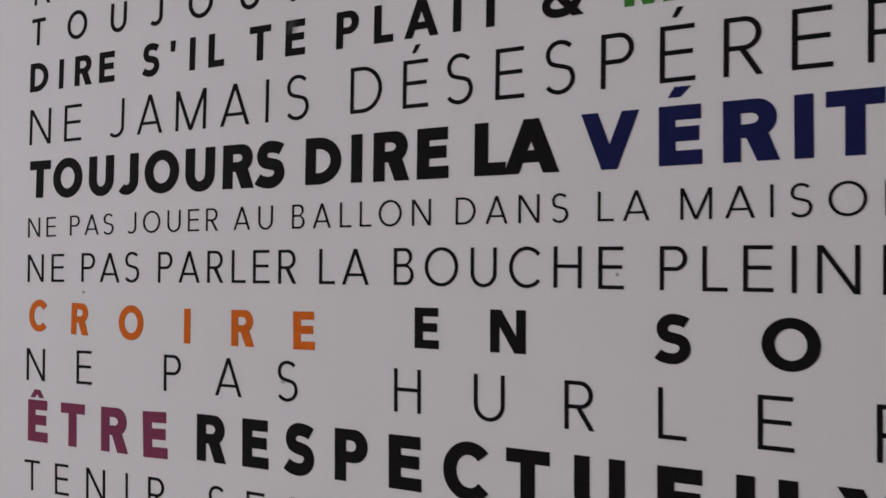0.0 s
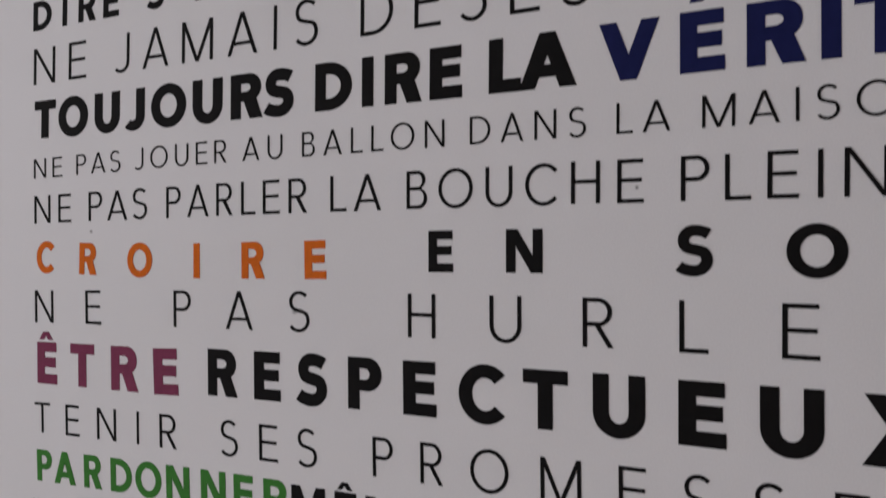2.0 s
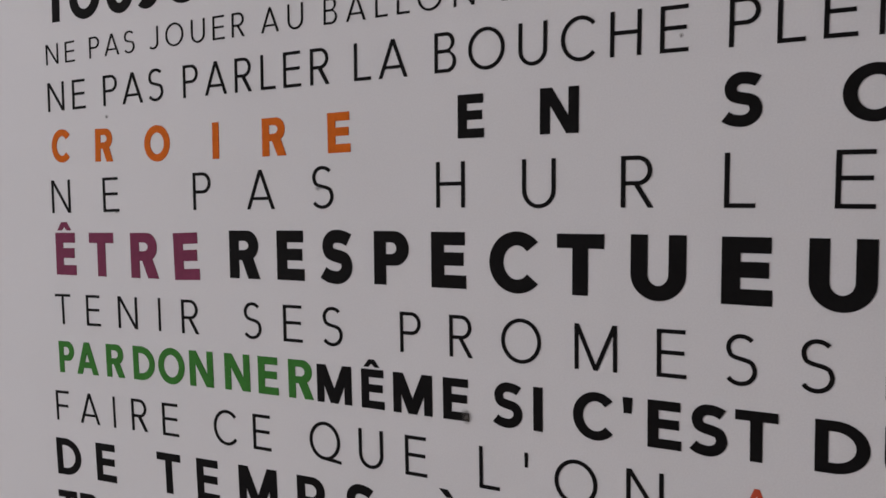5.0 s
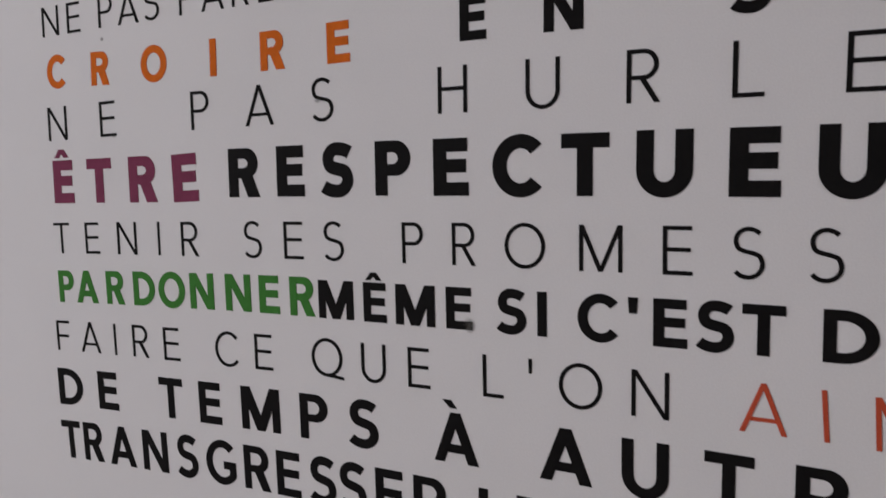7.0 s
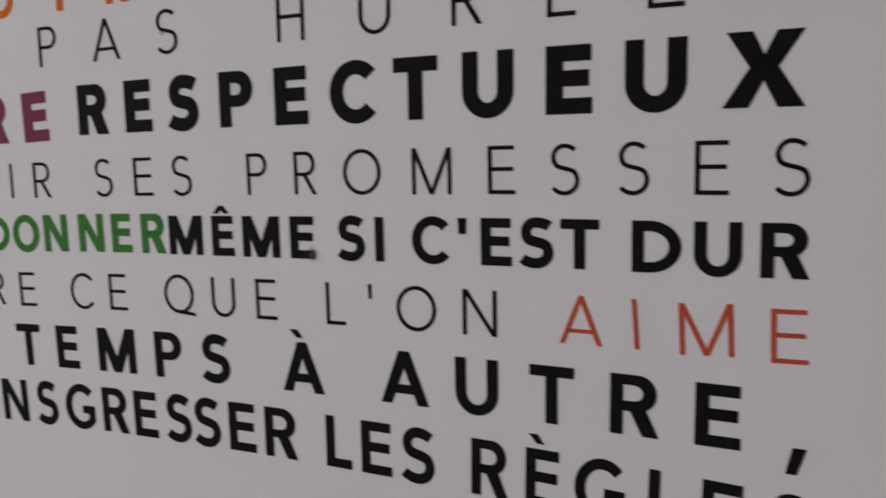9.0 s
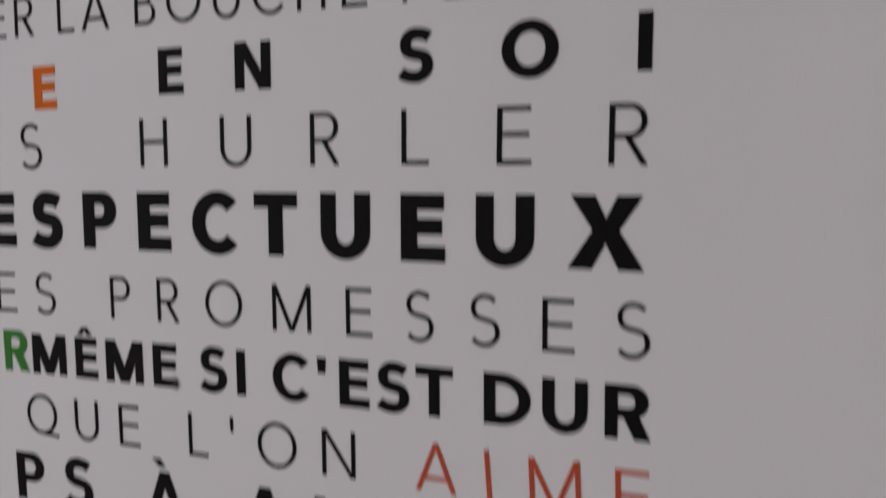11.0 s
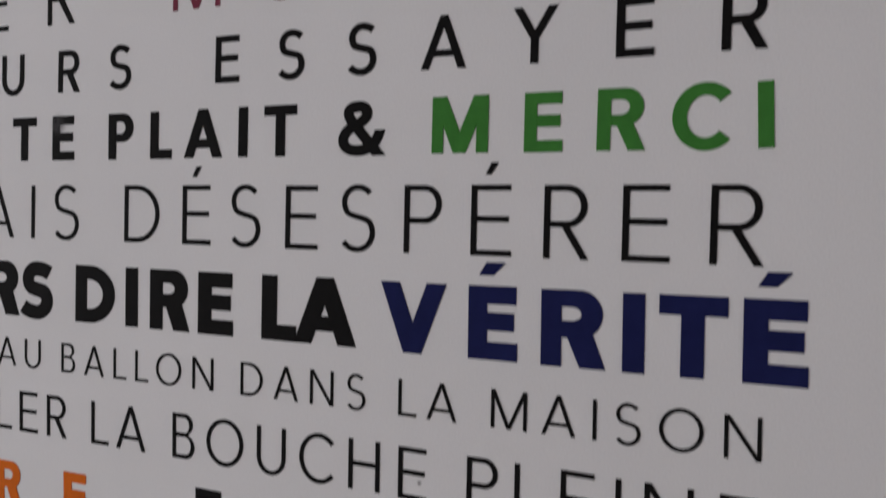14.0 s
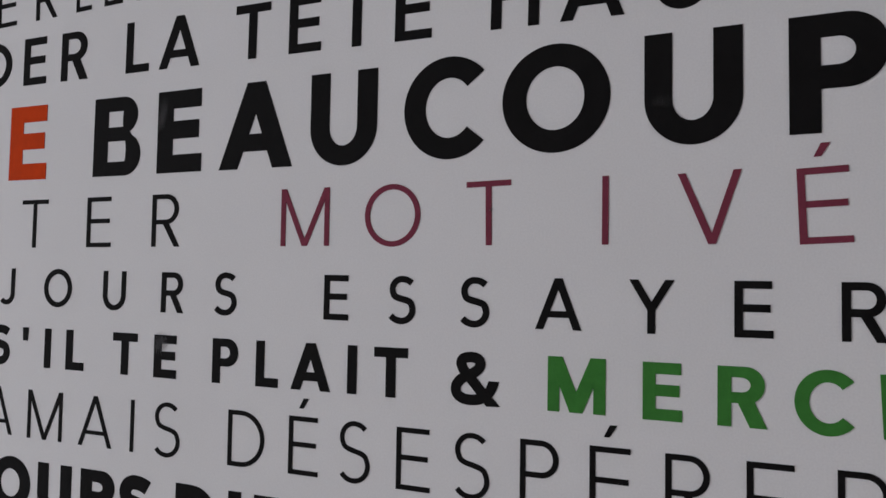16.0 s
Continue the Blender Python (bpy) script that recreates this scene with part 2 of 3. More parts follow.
def glyph(ch, w):
    """Outlines of a capital with stem w: lists of points, the first the outer edge, the rest holes."""
    W, h = natural(ch, w), w * (0.95 if w < 0.15 else 0.89)
    o = 0.015 if w < 0.2 else 0.026
    if ch == "I":
        return [[(0, 0), (W, 0), (W, 1), (0, 1)]]
    if ch == "'":
        return [[(0.1 * W, 0.66), (0.9 * W, 0.66), (W, 1), (0, 1)]]
    if ch == ",":
        return [[(0, -0.25), (w * 0.75, -0.25), (W, 0.16), (w * 0.42, 0.16)]]
    if ch == "E":
        m = 0.52
        a, b = W * 0.93, W * 0.97
        return [[(0, 0), (W, 0), (W, h), (w, h), (w, m - h / 2), (a, m - h / 2), (a, m + h / 2), (w, m + h / 2), (w, 1 - h), (b, 1 - h), (b, 1), (0, 1)]]
    if ch == "F":
        m = 0.49
        return [[(0, 0), (w, 0), (w, m - h / 2), (W * 0.92, m - h / 2), (W * 0.92, m + h / 2), (w, m + h / 2), (w, 1 - h), (W, 1 - h), (W, 1), (0, 1)]]
    if ch == "L":
        return [[(0, 0), (W, 0), (W, h), (w, h), (w, 1), (0, 1)]]
    if ch == "T":
        a, b = (W - w) / 2, (W + w) / 2
        return [[(a, 0), (b, 0), (b, 1 - h), (W, 1 - h), (W, 1), (0, 1), (0, 1 - h), (a, 1 - h)]]
    if ch == "H":
        a, b = 0.52 - h / 2, 0.52 + h / 2
        return [[(0, 0), (w, 0), (w, a), (W - w, a), (W - w, 0), (W, 0), (W, 1), (W - w, 1), (W - w, b), (w, b), (w, 1), (0, 1)]]
    if ch == "N":
        d = w * 1.18
        k = w / (W - d)
        return [[(0, 0), (w, 0), (w, 1 - k), (W - d, 0), (W, 0), (W, 1), (W - w, 1), (W - w, k), (d, 1), (0, 1)]]
    if ch == "M":
        d = w * (1.12 if w < 0.15 else 1.25)
        v = w * 1.06
        slope = 1 / (W / 2 - v / 2)
        y1, yi = 1 - slope * w, 1 - slope * (W / 2 - d)
        return [[(0, 0), (w, 0), (w, y1), (W / 2 - v / 2, 0.0), (W / 2 + v / 2, 0.0), (W - w, y1), (W - w, 0), (W, 0), (W, 1), (W - d, 1), (W / 2, yi), (d, 1), (0, 1)]]
    if ch == "A":
        l, t = w * 1.1, w * 1.05
        s = W / 2 - t / 2
        y = 0.235 if w < 0.15 else 0.2
        top = (W / 2 - l) / s
        k = y + h * 0.92
        return [[(0, 0), (l, 0), (l + s * y, y), (W - l - s * y, y), (W - l, 0), (W, 0), (W / 2 + t / 2, 1), (W / 2 - t / 2, 1)],
                [(l + s * k, k), (W / 2, top), (W - l - s * k, k)]]
    if ch == "V":
        l, t = w * 1.1, w * 1.02
        s = W / 2 - t / 2
        return [[(W / 2 - t / 2, 0), (W / 2 + t / 2, 0), (W, 1), (W - l, 1), (W / 2, 1 - (W / 2 - l) / s), (l, 1), (0, 1)]]
    if ch == "X":
        l = w * 1.25
        y = 0.53
        g = l * 0.55
        c = W / 2
        return [[(0, 0), (l, 0), (c, y - g * 0.95), (W - l, 0), (W, 0), (c + g * 0.98, y), (W * 0.97, 1), (W * 0.97 - l, 1), (c, y + g * 0.88), (W * 0.03 + l, 1), (W * 0.03, 1), (c - g * 0.98, y)]]
    if ch == "Y":
        l, y = w * 1.15, 0.43
        a, b = (W - w) / 2, (W + w) / 2
        s = (1 - y) / a
        return [[(a, 0), (b, 0), (b, y), (W, 1), (W - l, 1), (W / 2, 1 - s * (W / 2 - l)), (l, 1), (0, 1), (a, y)]]
    if ch in "OQ":
        Wo = W if ch == "O" else W - 0.03
        c = Wo / 2
        outer = arc(c, 0.5, c, 0.5 + o, 0, 360, 56)[:-1]
        inner = arc(c, 0.5, c - w, 0.5 + o - h, 0, 360, 48)[:-1]
        if ch == "Q":
            outer = arc(c, 0.535, c, 0.5 + o, -60, 268, 48) + [(W, -0.03), (W, 0.045)]
            inner = arc(c, 0.535, c - w, 0.5 + o - h, 0, 360, 48)[:-1]
        return [outer, inner]
    if ch == "C":
        c = W * 0.55
        outer = arc(c, 0.5, c, 0.5 + o, 42, 318, 40)
        inner = arc(c, 0.5, c - w, 0.5 + o - h, 318, 42, 36)
        return [outer + inner]
    if ch == "G":
        c = W * 0.53
        g = W * 0.96
        lo = -math.degrees(math.acos(min(0.98, (g - c) / c)))
        outer = arc(c, 0.5, c, 0.5 + o, 45, 360 + lo, 40)
        k = -math.degrees(math.acos(max(-0.9, min(0.98, (g - w - c) / (c - w)))))
        inner = arc(c, 0.5, c - w, 0.5 + o - h, 360 + k, 45, 36)
        return [outer + [(g, 0.53), (c + 0.04, 0.53), (c + 0.04, 0.53 - h), (g - w, 0.53 - h)] + inner]
    if ch == "D":
        a = W * 0.36
        return [[(0, 0)] + arc(a, 0.5, W - a, 0.5, -90, 90, 30) + [(0, 1)],
                [(w, h)] + arc(max(a, w), 0.5, W - w - max(a, w), 0.5 - h, -90, 90, 26) + [(w, 1 - h)]]
    if ch == "P":
        y = 0.48 - w * 0.45
        hb = h if w < 0.15 else w * 0.8
        hole = W - w - w
        r = (1 - y) / 2
        a = W - r * 0.98
        rx = W - a
        return [[(0, 0), (w, 0), (w, y)] + arc(a, y + r, rx, r, -90, 90, 24) + [(0, 1)],
                [(w, y + hb)] + arc(max(a, w) if w < 0.15 else w + hole * 0.5, y + r, W - w - max(a, w) if w < 0.15 else hole * 0.5, r - hb, -90, 90, 20) + [(w, 1 - hb)]]
    if ch == "R":
        Wb = W * 0.95
        y = 0.45 - w * 0.25
        r = (1 - y) / 2
        a = Wb - r * 0.98
        l = w * 1.22
        hb = h if w < 0.15 else w * 0.8
        hole = Wb - w - w
        xl = W * 0.40 + w * 0.05
        dx = (W - l - xl) / y
        bowl = [p for p in arc(a, y + r, Wb - a, r, -90, 90, 40) if p[0] > W - dx * p[1] or p[1] > y + r]
        return [[(0, 0), (w, 0), (w, y), (xl, y), (W - l, 0), (W, 0)] + bowl + [(0, 1)],
                [(w, y + hb)] + arc(max(a, w) if w < 0.15 else w + hole * 0.5, y + r, Wb - w - max(a, w) if w < 0.15 else hole * 0.5, r - hb, -90, 90, 20) + [(w, 1 - hb)]]
    if ch == "B":
        y = 0.53
        Wu = W * 0.92
        r1, r2 = y / 2, (1 - y) / 2
        a1, a2 = W - r1 * 1.0, Wu - r2 * 1.0
        low = arc(a1, r1, r1, r1, -90, 66, 20)
        up = arc(a2, y + r2, r2, r2, -62, 90, 20)
        b1, b2 = max(a1, w), max(a2, w)
        h = h if w < 0.15 else w * 0.73
        return [[(0, 0)] + low + up + [(0, 1)],
                [(w, h)] + arc(b1, h + (y - h * 1.5) / 2, W - w - b1, (y - h * 1.5) / 2, -90, 90, 16) + [(w, y - h / 2)],
                [(w, y + h / 2)] + arc(b2, y + h / 2 + (1 - y - h * 1.5) / 2, Wu - w - b2, (1 - y - h * 1.5) / 2, -90, 90, 16) + [(w, 1 - h)]]
    if ch == "U":
        r = W * 0.5
        ry = min(0.42, r * 1.02)
        outer = arc(r, ry - o, r, ry, 180, 360, 28)
        inner = arc(r, ry - o, r - w, ry - h, 360, 180, 24)
        return [[(0, 1)] + outer + [(W, 1), (W - w, 1)] + inner + [(w, 1)]]
    if ch == "J":
        r = W * 0.56
        ry = r * 0.95
        outer = arc(W - r, ry - o, r, ry, 0, -135, 22)
        inner = arc(W - r, ry - o, r - w, ry - h, -135, 0, 20)
        return [[(W, 1)][::-1] + outer + inner + [(W - w, 1)]]
    if ch == "S":
        left, right = ribbon(s_path(W, w * 0.95), w * 0.95)
        return [left + right[::-1]]
    raise KeyError(ch)


def accent_shape(kind, W, w):
    """The outline of an accent over a letter of width W."""
    k = min(1.1, max(0.0, (w - 0.08) / 0.19))
    t = 0.08 + 0.13 * k
    if kind == "acute":
        a = 0.21 - 0.06 * k
        return [(a, 1.14), (a + t, 1.14), (a + t + 0.11 + 0.06 * k, 1.315), (a + 0.09 + 0.02 * k, 1.315)]
    if kind == "grave":
        a = W * 0.54
        return [(a - t * 0.9, 1.09), (a, 1.09), (a - 0.13, 1.25), (a - t - 0.15, 1.25)]
    m, b = W * 0.46, W * 0.35
    return [(m - b, 1.055), (m - b + t * 0.8, 1.055), (m, 1.15), (m + b - t * 0.8, 1.055), (m + b, 1.055), (m + t * 0.45, 1.25), (m - t * 0.45, 1.25)]


FILM = 0.0005  # how far the film stands proud of the wall
MESHES = {}


def plate(name, contours, mat):
    """A flat piece of film with cut edges, from outlines in x and z; its back lies just inside the plaster."""
    from_2d = [[Vector((x, z, 0)) for x, z in c] for c in contours]
    flat = [p for c in contours for p in c]
    n = len(flat)
    verts = [(x, -FILM, z) for x, z in flat] + [(x, 0.0002, z) for x, z in flat]
    faces = []
    for a, b, c in tessellate_polygon(from_2d):
        (ax, az), (bx, bz), (cx, cz) = flat[a], flat[b], flat[c]
        turn = (bx - ax) * (cz - az) - (bz - az) * (cx - ax)
        if abs(turn) > 1e-12:
            faces.append((a, b, c) if turn > 0 else (a, c, b))
    start = 0
    for c in contours:
        k = len(c)
        for i in range(k):
            p, q = start + i, start + (i + 1) % k
            faces.append((p, q, q + n, p + n))
        start += k
    mesh = bpy.data.meshes.new(name)
    mesh.from_pydata(verts, [], faces)
    mesh.materials.append(mat)
    mesh.update()
    return mesh


def ampersand(w, mat):
    """One looping stroke; it rises a hair along its length, so that it lies over itself at the crossing."""
    t = w * 0.9
    path = bezier((0.86, 0.46), (0.8, 0.24), (0.68, t / 2 - 0.01), (0.38, t / 2 - 0.01), 14)
    path += bezier((0.38, t / 2 - 0.01), (0.0, t / 2 - 0.01), (0.0, 0.42), (0.3, 0.54), 14)[1:]
    path += bezier((0.3, 0.54), (0.72, 0.7), (0.62, 1.01 - t / 2), (0.41, 1.01 - t / 2), 14)[1:]
    path += bezier((0.41, 1.01 - t / 2), (0.12, 1.01 - t / 2), (0.16, 0.74), (0.3, 0.6), 12)[1:]
    path += bezier((0.3, 0.6), (0.45, 0.44), (0.62, 0.24), (0.84, 0.01), 14)[1:]
    left, right = ribbon(path, t)
    n = len(path)
    for edge in (left, right):  # level cuts at both ends
        for end, prev, level in ((0, 1, 0.47), (n - 1, n - 2, 0.0)):
            (x, z), (u, v) = edge[end], edge[prev]
            edge[end] = (x + (x - u) * (level - z) / (z - v), level)
    verts, faces = [], []
    for i in range(n):
        y = -FILM * (0.95 + 0.25 * i / n)
        verts += [(*left[i][:1], y, left[i][1]), (*right[i][:1], y, right[i][1]), (left[i][0], 0.0002, left[i][1]), (right[i][0], 0.0002, right[i][1])]
    for i in range(n - 1):
        a, b = 4 * i, 4 * i + 4
        faces += [(a, a + 1, b + 1, b), (a + 2, a, b, b + 2), (a + 1, a + 3, b + 3, b + 1)]
    faces += [(0, 2, 3, 1), (4 * n - 4, 4 * n - 3, 4 * n - 1, 4 * n - 2)]
    mesh = bpy.data.meshes.new("letter")
    mesh.from_pydata(verts, [], faces)
    mesh.materials.append(mat)
    mesh.update()
    return mesh


SPOKEN = {"&": "ampersand", "'": "apostrophe", ",": "comma"}
MARKED = {"É": ("E", "acute"), "È": ("E", "grave"), "Ê": ("E", "circumflex"), "À": ("A", "grave")}


def letter_mesh(base, w, tint, mat):
    key = (base, w, tint)
    if key not in MESHES:
        MESHES[key] = ampersand(w, mat) if base == "&" else plate("letter", glyph(base, w), mat)
    return MESHES[key]


TURNED = {("MERCI", 4): 2.4, ("MOTIVÉ", 2): 1.2, ("MOTIVÉ", 4): 2.4, ("MOTIVÉ", 5): 2.5, ("ÊTRE", 3): 1.5, ("AIME", 1): 4.0, ("AIME", 2): 2.8, ("AIME", 3): 1.5}  # letters stuck on askew, in degrees


def word(text, stretch, centres, curve, cap, w, tint, group):
    """One word of separate cut letters, each set by its centre on the line's base curve."""
    rise = lambda x: curve[0] + x * (curve[1] + x * (curve[2] + x * curve[3]))
    shade, mat = INK[tint]
    mid = (centres[0] + centres[-1]) / 2
    z0 = rise(mid)
    heft = "thin" if w < 0.11 else "medium-weight" if w < 0.18 else "bold" if w < 0.25 else "heavy"
    thing = new("wall_word")
    thing.matrix_world = pose(mid, 0, z0)
    said = {"&": "ampersand sign", ",": "comma"}.get(text, "word " + text)
    tagged(thing, f"{heft} {shade} vinyl {said} stuck on the white wall", "wall lettering", group)
    for i, (ch, x) in enumerate(zip(text, centres)):
        base = MARKED.get(ch, (ch, ""))[0]
        wide = natural(base, w)
        grow = 1.0 if base in "I'," else stretch
        z = rise(x) + random.uniform(-0.0002, 0.0002)
        tilt = math.degrees(math.atan((rise(x + 0.01) - rise(x - 0.01)) / 0.02)) + TURNED.get((text, i), 0.0) + random.uniform(-0.2, 0.2)
        ob = new("letter_" + SPOKEN.get(base, base.lower()), letter_mesh(base, w, tint, mat))
        ob.parent = thing
        ob.matrix_basis = pose(x - mid, 0, z - z0, 0, -tilt, 0) @ Matrix.Translation((-wide * grow * cap / 2, 0, 0)) @ Matrix.Diagonal((cap * grow, 1, cap, 1))
        if ch in MARKED:
            key = (ch, w, tint, "accent")
            if key not in MESHES:
                MESHES[key] = plate("accent", [accent_shape(MARKED[ch][1], wide, w)], mat)
            mark = new("accent", MESHES[key])
            mark.parent = ob
    return thing


def line(curve, cap, w, words):
    """A line of lettering: its base line as a cubic in x, the capitals' height, the stem, and each word's widening and letter centres."""
    group = "lettering line " + " ".join(i[0] for i in words)
    for text, stretch, centres, *tint in words:
        word(text, stretch, centres, curve, cap, w, tint[0] if tint else "black", group)


# ---- the lettering, from the top line down ----
line((1.8703, 0.0003, 0.0000, 0.0000), 0.0339, 0.110, [
    ("ER", 1.096, [0.1721, 0.2192]),
    ("LES", 0.888, [0.2613, 0.2930, 0.3203])])
line((1.8240, -0.0270, -0.0013, 0.0000), 0.0380, 0.175, [
    ("GARDER", 1.053, [0.0120, 0.0650, 0.1140, 0.1616, 0.2071, 0.2521]),
    ("LA", 1.048, [0.3186, 0.3594]),
    ("TÊTE", 1.027, [0.4256, 0.4691, 0.5093, 0.5503]),
    ("HAUTE", 1.004, [0.6172, 0.6632, 0.7124, 0.7569, 0.7990])])
line((1.7478, -0.0325, 0.0142, 0.0000), 0.0593, 0.245, [
    ("RIRE", 1.054, [0.0213, 0.0764, 0.1315, 0.2013], "vermilion"),
    ("BEAUCOUP", 1.010, [0.2992, 0.3609, 0.4290, 0.4994, 0.5719, 0.6411, 0.7167, 0.7860])])
line((1.6915, -0.0189, -0.0005, 0.0000), 0.0378, 0.094, [
    ("RESTER", 1.092, [0.0087, 0.0766, 0.1434, 0.2117, 0.2828, 0.3497]),
    ("MOTIVÉ", 1.033, [0.4706, 0.5359, 0.6008, 0.6696, 0.7257, 0.7793], "rose")])
line((1.6483, -0.0326, 0.0103, 0.0000), 0.0287, 0.145, [
    ("TOUJOURS", 1.039, [0.0026, 0.0658, 0.1285, 0.1819, 0.2401, 0.3003, 0.3573, 0.4051]),
    ("ESSAYER", 1.001, [0.4953, 0.5428, 0.5913, 0.6425, 0.6939, 0.7450, 0.7949])])
line((1.5989, -0.0244, 0.0111, -0.0053), 0.0304, 0.225, [
    ("DIRE", 1.086, [0.0053, 0.0418, 0.0767, 0.1125]),
    ("S'IL", 1.052, [0.1751, 0.2048, 0.2304, 0.2605]),
    ("TE", 1.022, [0.3123, 0.3516]),
    ("PLAIT", 0.996, [0.4060, 0.4414, 0.4762, 0.5076, 0.5355]),
    ("&", 1.020, [0.5921]),
    ("MERCI", 0.982, [0.6525, 0.6991, 0.7387, 0.7767, 0.8050], "green")])
line((1.5426, -0.0175, 0.0022, 0.0000), 0.0373, 0.087, [
    ("NE", 1.176, [0.0086, 0.0617]),
    ("JAMAIS", 1.068, [0.1281, 0.1748, 0.2292, 0.2837, 0.3211, 0.3542]),
    ("DÉSESPÉRER", 1.000, [0.4247, 0.4711, 0.5093, 0.5510, 0.5891, 0.6307, 0.6710, 0.7117, 0.7514, 0.7928])])
line((1.4862, -0.0189, 0.0085, 0.0000), 0.0390, 0.275, [
    ("TOUJOURS", 1.096, [0.0096, 0.0547, 0.1065, 0.1456, 0.1919, 0.2418, 0.2885, 0.3247]),
    ("DIRE", 1.001, [0.3821, 0.4160, 0.4490, 0.4866]),
    ("LA", 1.034, [0.5351, 0.5677]),
    ("VÉRITÉ", 0.999, [0.6252, 0.6726, 0.7160, 0.7463, 0.7739, 0.8102], "navy")])
line((1.4447, 0.0075, -0.0269, 0.0146), 0.0203, 0.090, [
    ("NE", 1.222, [0.0016, 0.0301]),
    ("PAS", 1.197, [0.0677, 0.0936, 0.1184]),
    ("JOUER", 1.132, [0.1522, 0.1796, 0.2094, 0.2347, 0.2577]),
    ("AU", 1.081, [0.2935, 0.3207]),
    ("BALLON", 1.040, [0.3566, 0.3814, 0.4055, 0.4251, 0.4483, 0.4769]),
    ("DANS", 0.993, [0.5151, 0.5406, 0.5660, 0.5892]),
    ("LA", 1.016, [0.6224, 0.6434]),
    ("MAISON", 1.005, [0.6822, 0.7090, 0.7277, 0.7440, 0.7694, 0.7970])])
line((1.3977, 0.0064, -0.0125, -0.0003), 0.0288, 0.095, [
    ("NE", 1.138, [0.0056, 0.0420]),
    ("PAS", 1.138, [0.0894, 0.1214, 0.1530]),
    ("PARLER", 1.047, [0.1987, 0.2299, 0.2624, 0.2904, 0.3165, 0.3452]),
    ("LA", 1.031, [0.3871, 0.4154]),
    ("BOUCHE", 0.992, [0.4611, 0.4945, 0.5300, 0.5631, 0.5949, 0.6259]),
    ("PLEINE", 0.992, [0.6675, 0.6935, 0.7193, 0.7398, 0.7639, 0.7959])])
line((1.3474, -0.0334, 0.0664, 0.0000), 0.0316, 0.240, [
    ("CROIRE", 1.019, [0.0108, 0.0778, 0.1529, 0.2283, 0.2959, 0.3637], "orange")])
line((1.3527, -0.0051, 0.0000, 0.0000), 0.0310, 0.240, [
    ("EN", 0.985, [0.4819, 0.5495]),
    ("SOI", 1.012, [0.6667, 0.7375, 0.8013])])
line((1.2952, 0.0205, -0.0201, 0.0000), 0.0333, 0.088, [
    ("NE", 1.132, [0.0088, 0.0862]),
    ("PAS", 1.083, [0.2100, 0.2797, 0.3461]),
    ("HURLER", 1.015, [0.4649, 0.5347, 0.6033, 0.6662, 0.7285, 0.7934])])
line((1.2323, 0.0149, 0.0000, 0.0000), 0.0428, 0.265, [
    ("ÊTRE", 1.061, [0.0139, 0.0697, 0.1322, 0.1891], "plum")])
line((1.2354, 0.0220, -0.0189, 0.0000), 0.0413, 0.265, [
    ("RESPECTUEUX", 1.009, [0.2601, 0.3117, 0.3596, 0.4124, 0.4631, 0.5163, 0.5649, 0.6171, 0.6709, 0.7230, 0.7817])])
line((1.1817, 0.0294, -0.0197, 0.0000), 0.0309, 0.090, [
    ("TENIR", 1.122, [0.0064, 0.0545, 0.1060, 0.1508, 0.1915]),
    ("SES", 1.083, [0.2674, 0.3130, 0.3543]),
    ("PROMESSES", 0.986, [0.4294, 0.4733, 0.5214, 0.5761, 0.6265, 0.6683, 0.7107, 0.7556, 0.7973])])
line((1.1314, 0.0461, -0.0358, 0.0000), 0.0323, 0.225, [
    ("PARDONNER", 1.027, [0.0100, 0.0428, 0.0860, 0.1275, 0.1653, 0.2045, 0.2488, 0.2848, 0.3209], "green")])
line((1.1343, 0.0288, -0.0163, 0.0000), 0.0310, 0.225, [
    ("MÊME", 1.031, [0.3557, 0.3939, 0.4308, 0.4689]),
    ("SI", 1.028, [0.5110, 0.5345]),
    ("C'EST", 1.020, [0.5750, 0.5984, 0.6224, 0.6498, 0.6781]),
    ("DUR", 1.030, [0.7250, 0.7597, 0.7955])])
line((1.0811, 0.0483, -0.0326, 0.0000), 0.0308, 0.092, [
    ("FAIRE", 1.135, [0.0007, 0.0443, 0.0822, 0.1191, 0.1622]),
    ("CE", 1.072, [0.2333, 0.2765]),
    ("QUE", 1.029, [0.3457, 0.3915, 0.4336]),
    ("L'ON", 0.998, [0.4965, 0.5259, 0.5625, 0.6101]),
    ("AIME", 1.017, [0.6790, 0.7143, 0.7549, 0.7994], "red")])
line((1.0243, 0.0617, -0.0458, 0.0000), 0.0380, 0.210, [
    ("DE", 1.158, [0.0087, 0.0678]),
    ("TEMPS", 1.080, [0.1588, 0.2100, 0.2709, 0.3302, 0.3804]),
    ("À", 0.995, [0.4653]),
    ("AUTRE", 1.011, [0.5520, 0.6073, 0.6598, 0.7128, 0.7618]),
    (",", 0.974, [0.8045])])
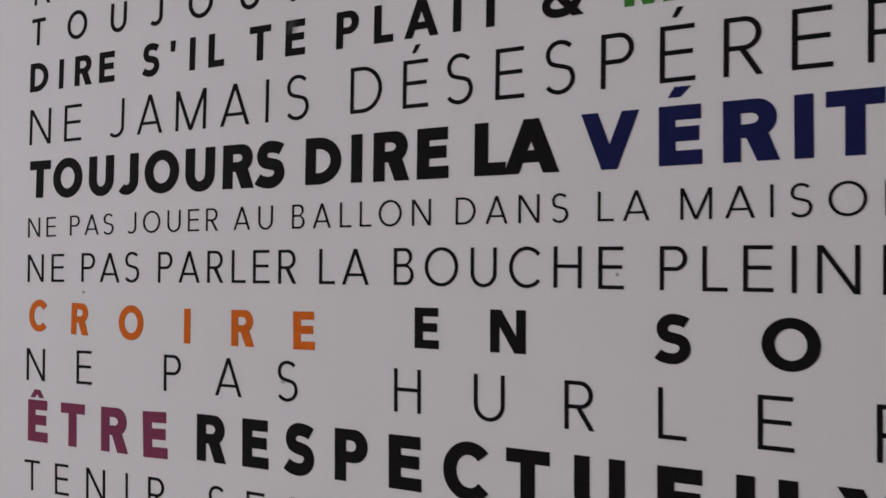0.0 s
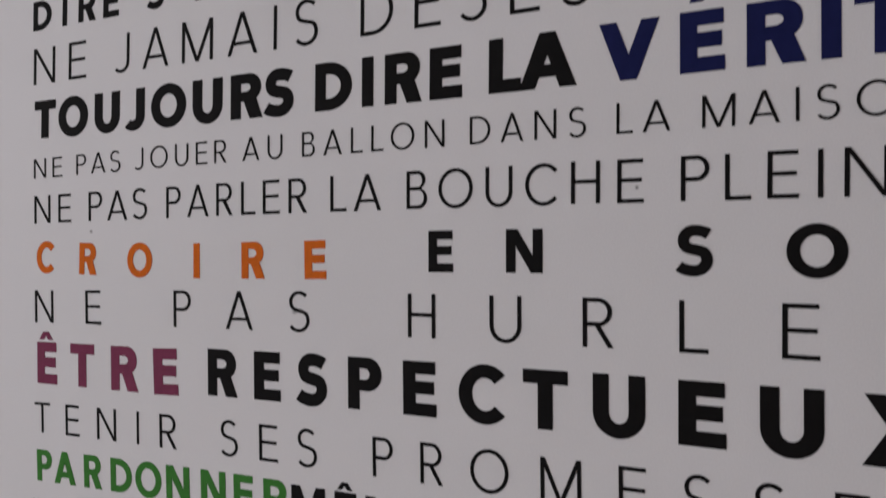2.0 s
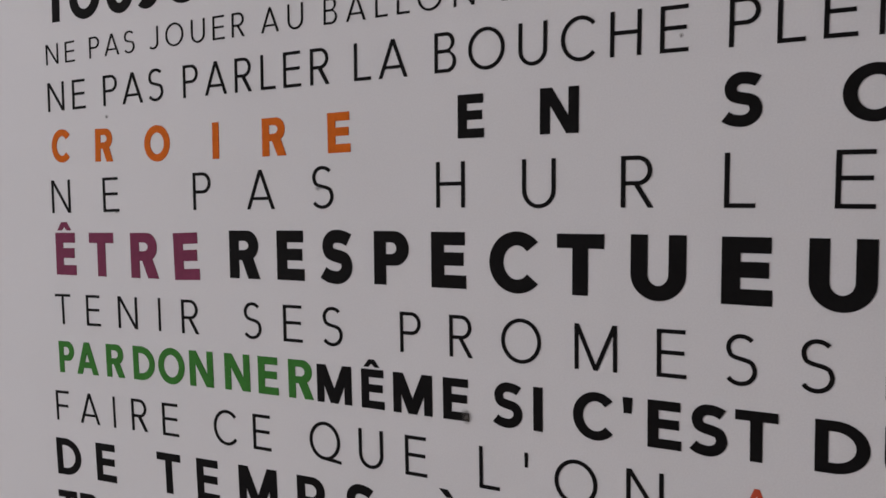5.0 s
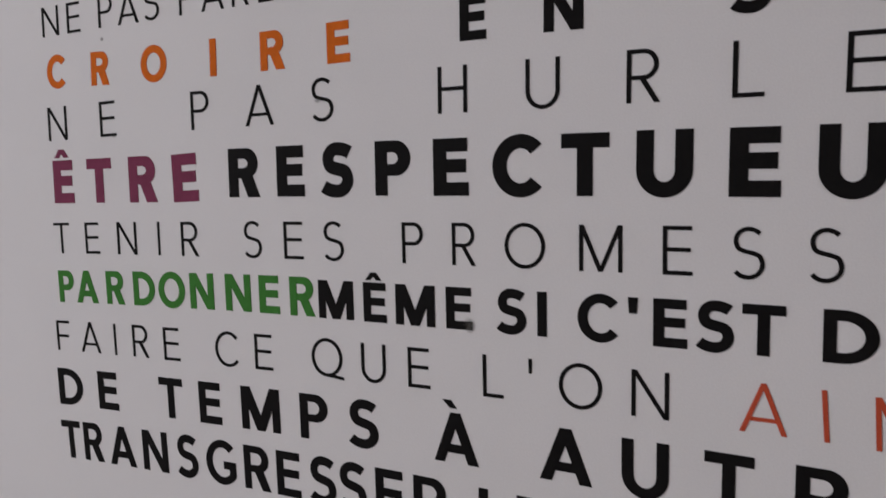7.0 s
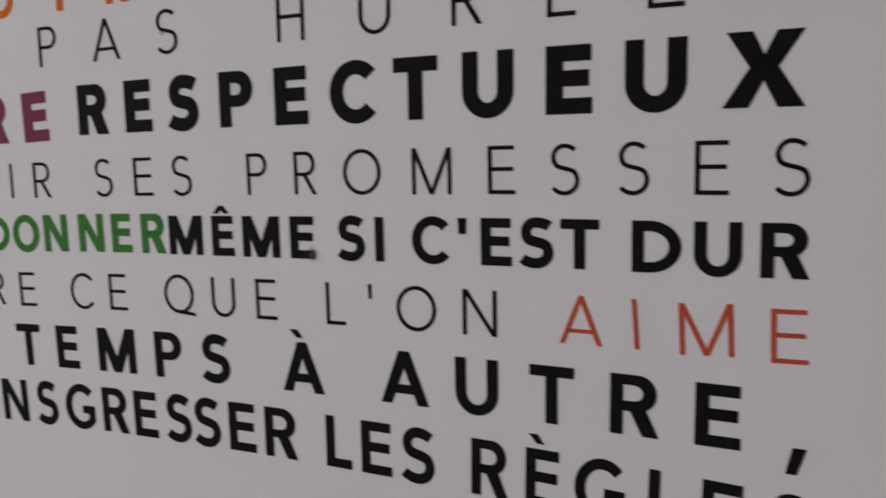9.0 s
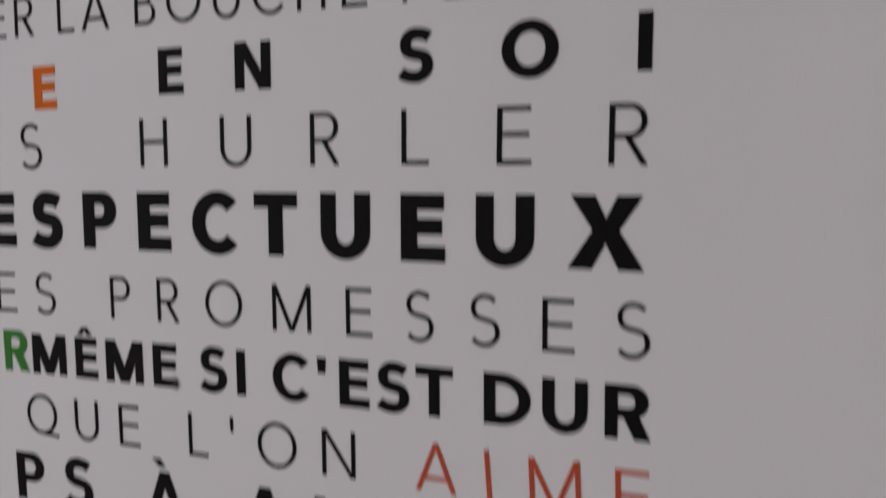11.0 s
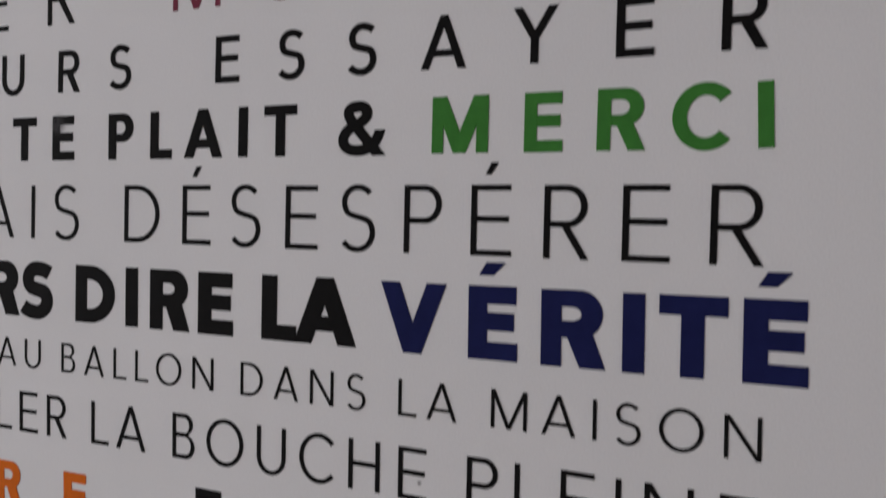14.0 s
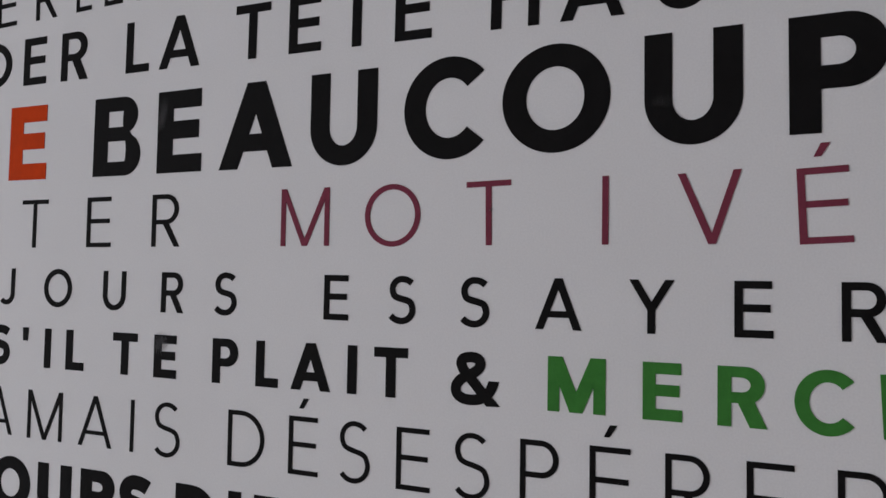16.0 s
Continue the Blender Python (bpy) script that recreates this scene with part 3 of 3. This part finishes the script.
line((0.9680, 0.0772, -0.0652, -0.0091), 0.0390, 0.200, [
    ("TRANSGRESSER", 1.015, [0.0061, 0.0416, 0.0861, 0.1338, 0.1777, 0.2219, 0.2649, 0.3009, 0.3377, 0.3683, 0.4048, 0.4424]),
    ("LES", 0.972, [0.4953, 0.5276, 0.5611]),
    ("RÈGLES", 0.891, [0.6159, 0.6533, 0.6916, 0.7316, 0.7644, 0.8011])])



# ---- rubbed spots, specks and painted glare ----
def spot(x, z, wide, high, turn, mat, label, proud):
    """A small ragged patch lying on the wall or on the film."""
    n = 28
    bumps = [1.0 + 0.18 * math.sin(3 * i + wide * 900) * math.cos(1.7 * i) for i in range(n)]
    ring = [(bumps[i] * math.cos(2 * math.pi * i / n), 0.0, bumps[i] * math.sin(2 * math.pi * i / n)) for i in range(n)]
    mesh = bpy.data.meshes.new("smudge")
    mesh.from_pydata(ring + [(0, 0, 0)], [], [(i, (i + 1) % n, n) for i in range(n)])
    mesh.materials.append(mat)
    ob = new("smudge", mesh)
    ob.matrix_world = pose(x, -proud, z, 0, turn, 0) @ Matrix.Diagonal((wide, 1, high, 1))
    return tagged(ob, label, "smudge", "smudges")


spot(0.0831, 1.3880, 0.0030, 0.0024, 10, PALE, "tiny grey speck on the white wall", 0.0003)
spot(0.4777, 1.1480, 0.0052, 0.0066, -15, SMUDGE, "grey rubbed smudge on a black letter corner", 0.0008)
spot(0.6304, 1.4065, 0.0018, 0.0020, 0, PALE, "faint grey speck beside a thin letter", 0.0003)
spot(0.3477, 1.6161, 0.0085, 0.0095, 20, RUBBED_AND_GLARE, "greyish worn patch on a black letter", 0.0008)
# Film worn at the foot of the E.
spot(0.0945, 1.2970, 0.0042, 0.0022, 0, RUBBED_AND_GLARE, "greyish wear and painted glare on a thin black letter", 0.0008)
# Glare across the middle of the S, painted as a grey patch.
spot(0.3423, 1.3164, 0.0045, 0.0026, 0, RUBBED_AND_GLARE, "greyish wear and painted glare on a thin black letter", 0.0008)
# Gloss on the stroke of the U, painted as a grey spot.
spot(0.7012, 1.7546, 0.0070, 0.0050, 10, FAINT_GLOSS, "painted gloss spot on a black letter", 0.0008)
# A crease in the film; the sheen it catches is painted as a streak.
spot(0.3456, 1.7809, 0.0050, 0.0150, 12, RUBBED_AND_GLARE, "pale crease with painted sheen on a black letter", 0.0008)
spot(0.6026, 1.7009, 0.0016, 0.0018, 0, RUBBED_AND_GLARE, "pale nick in a dark rose letter", 0.0008)
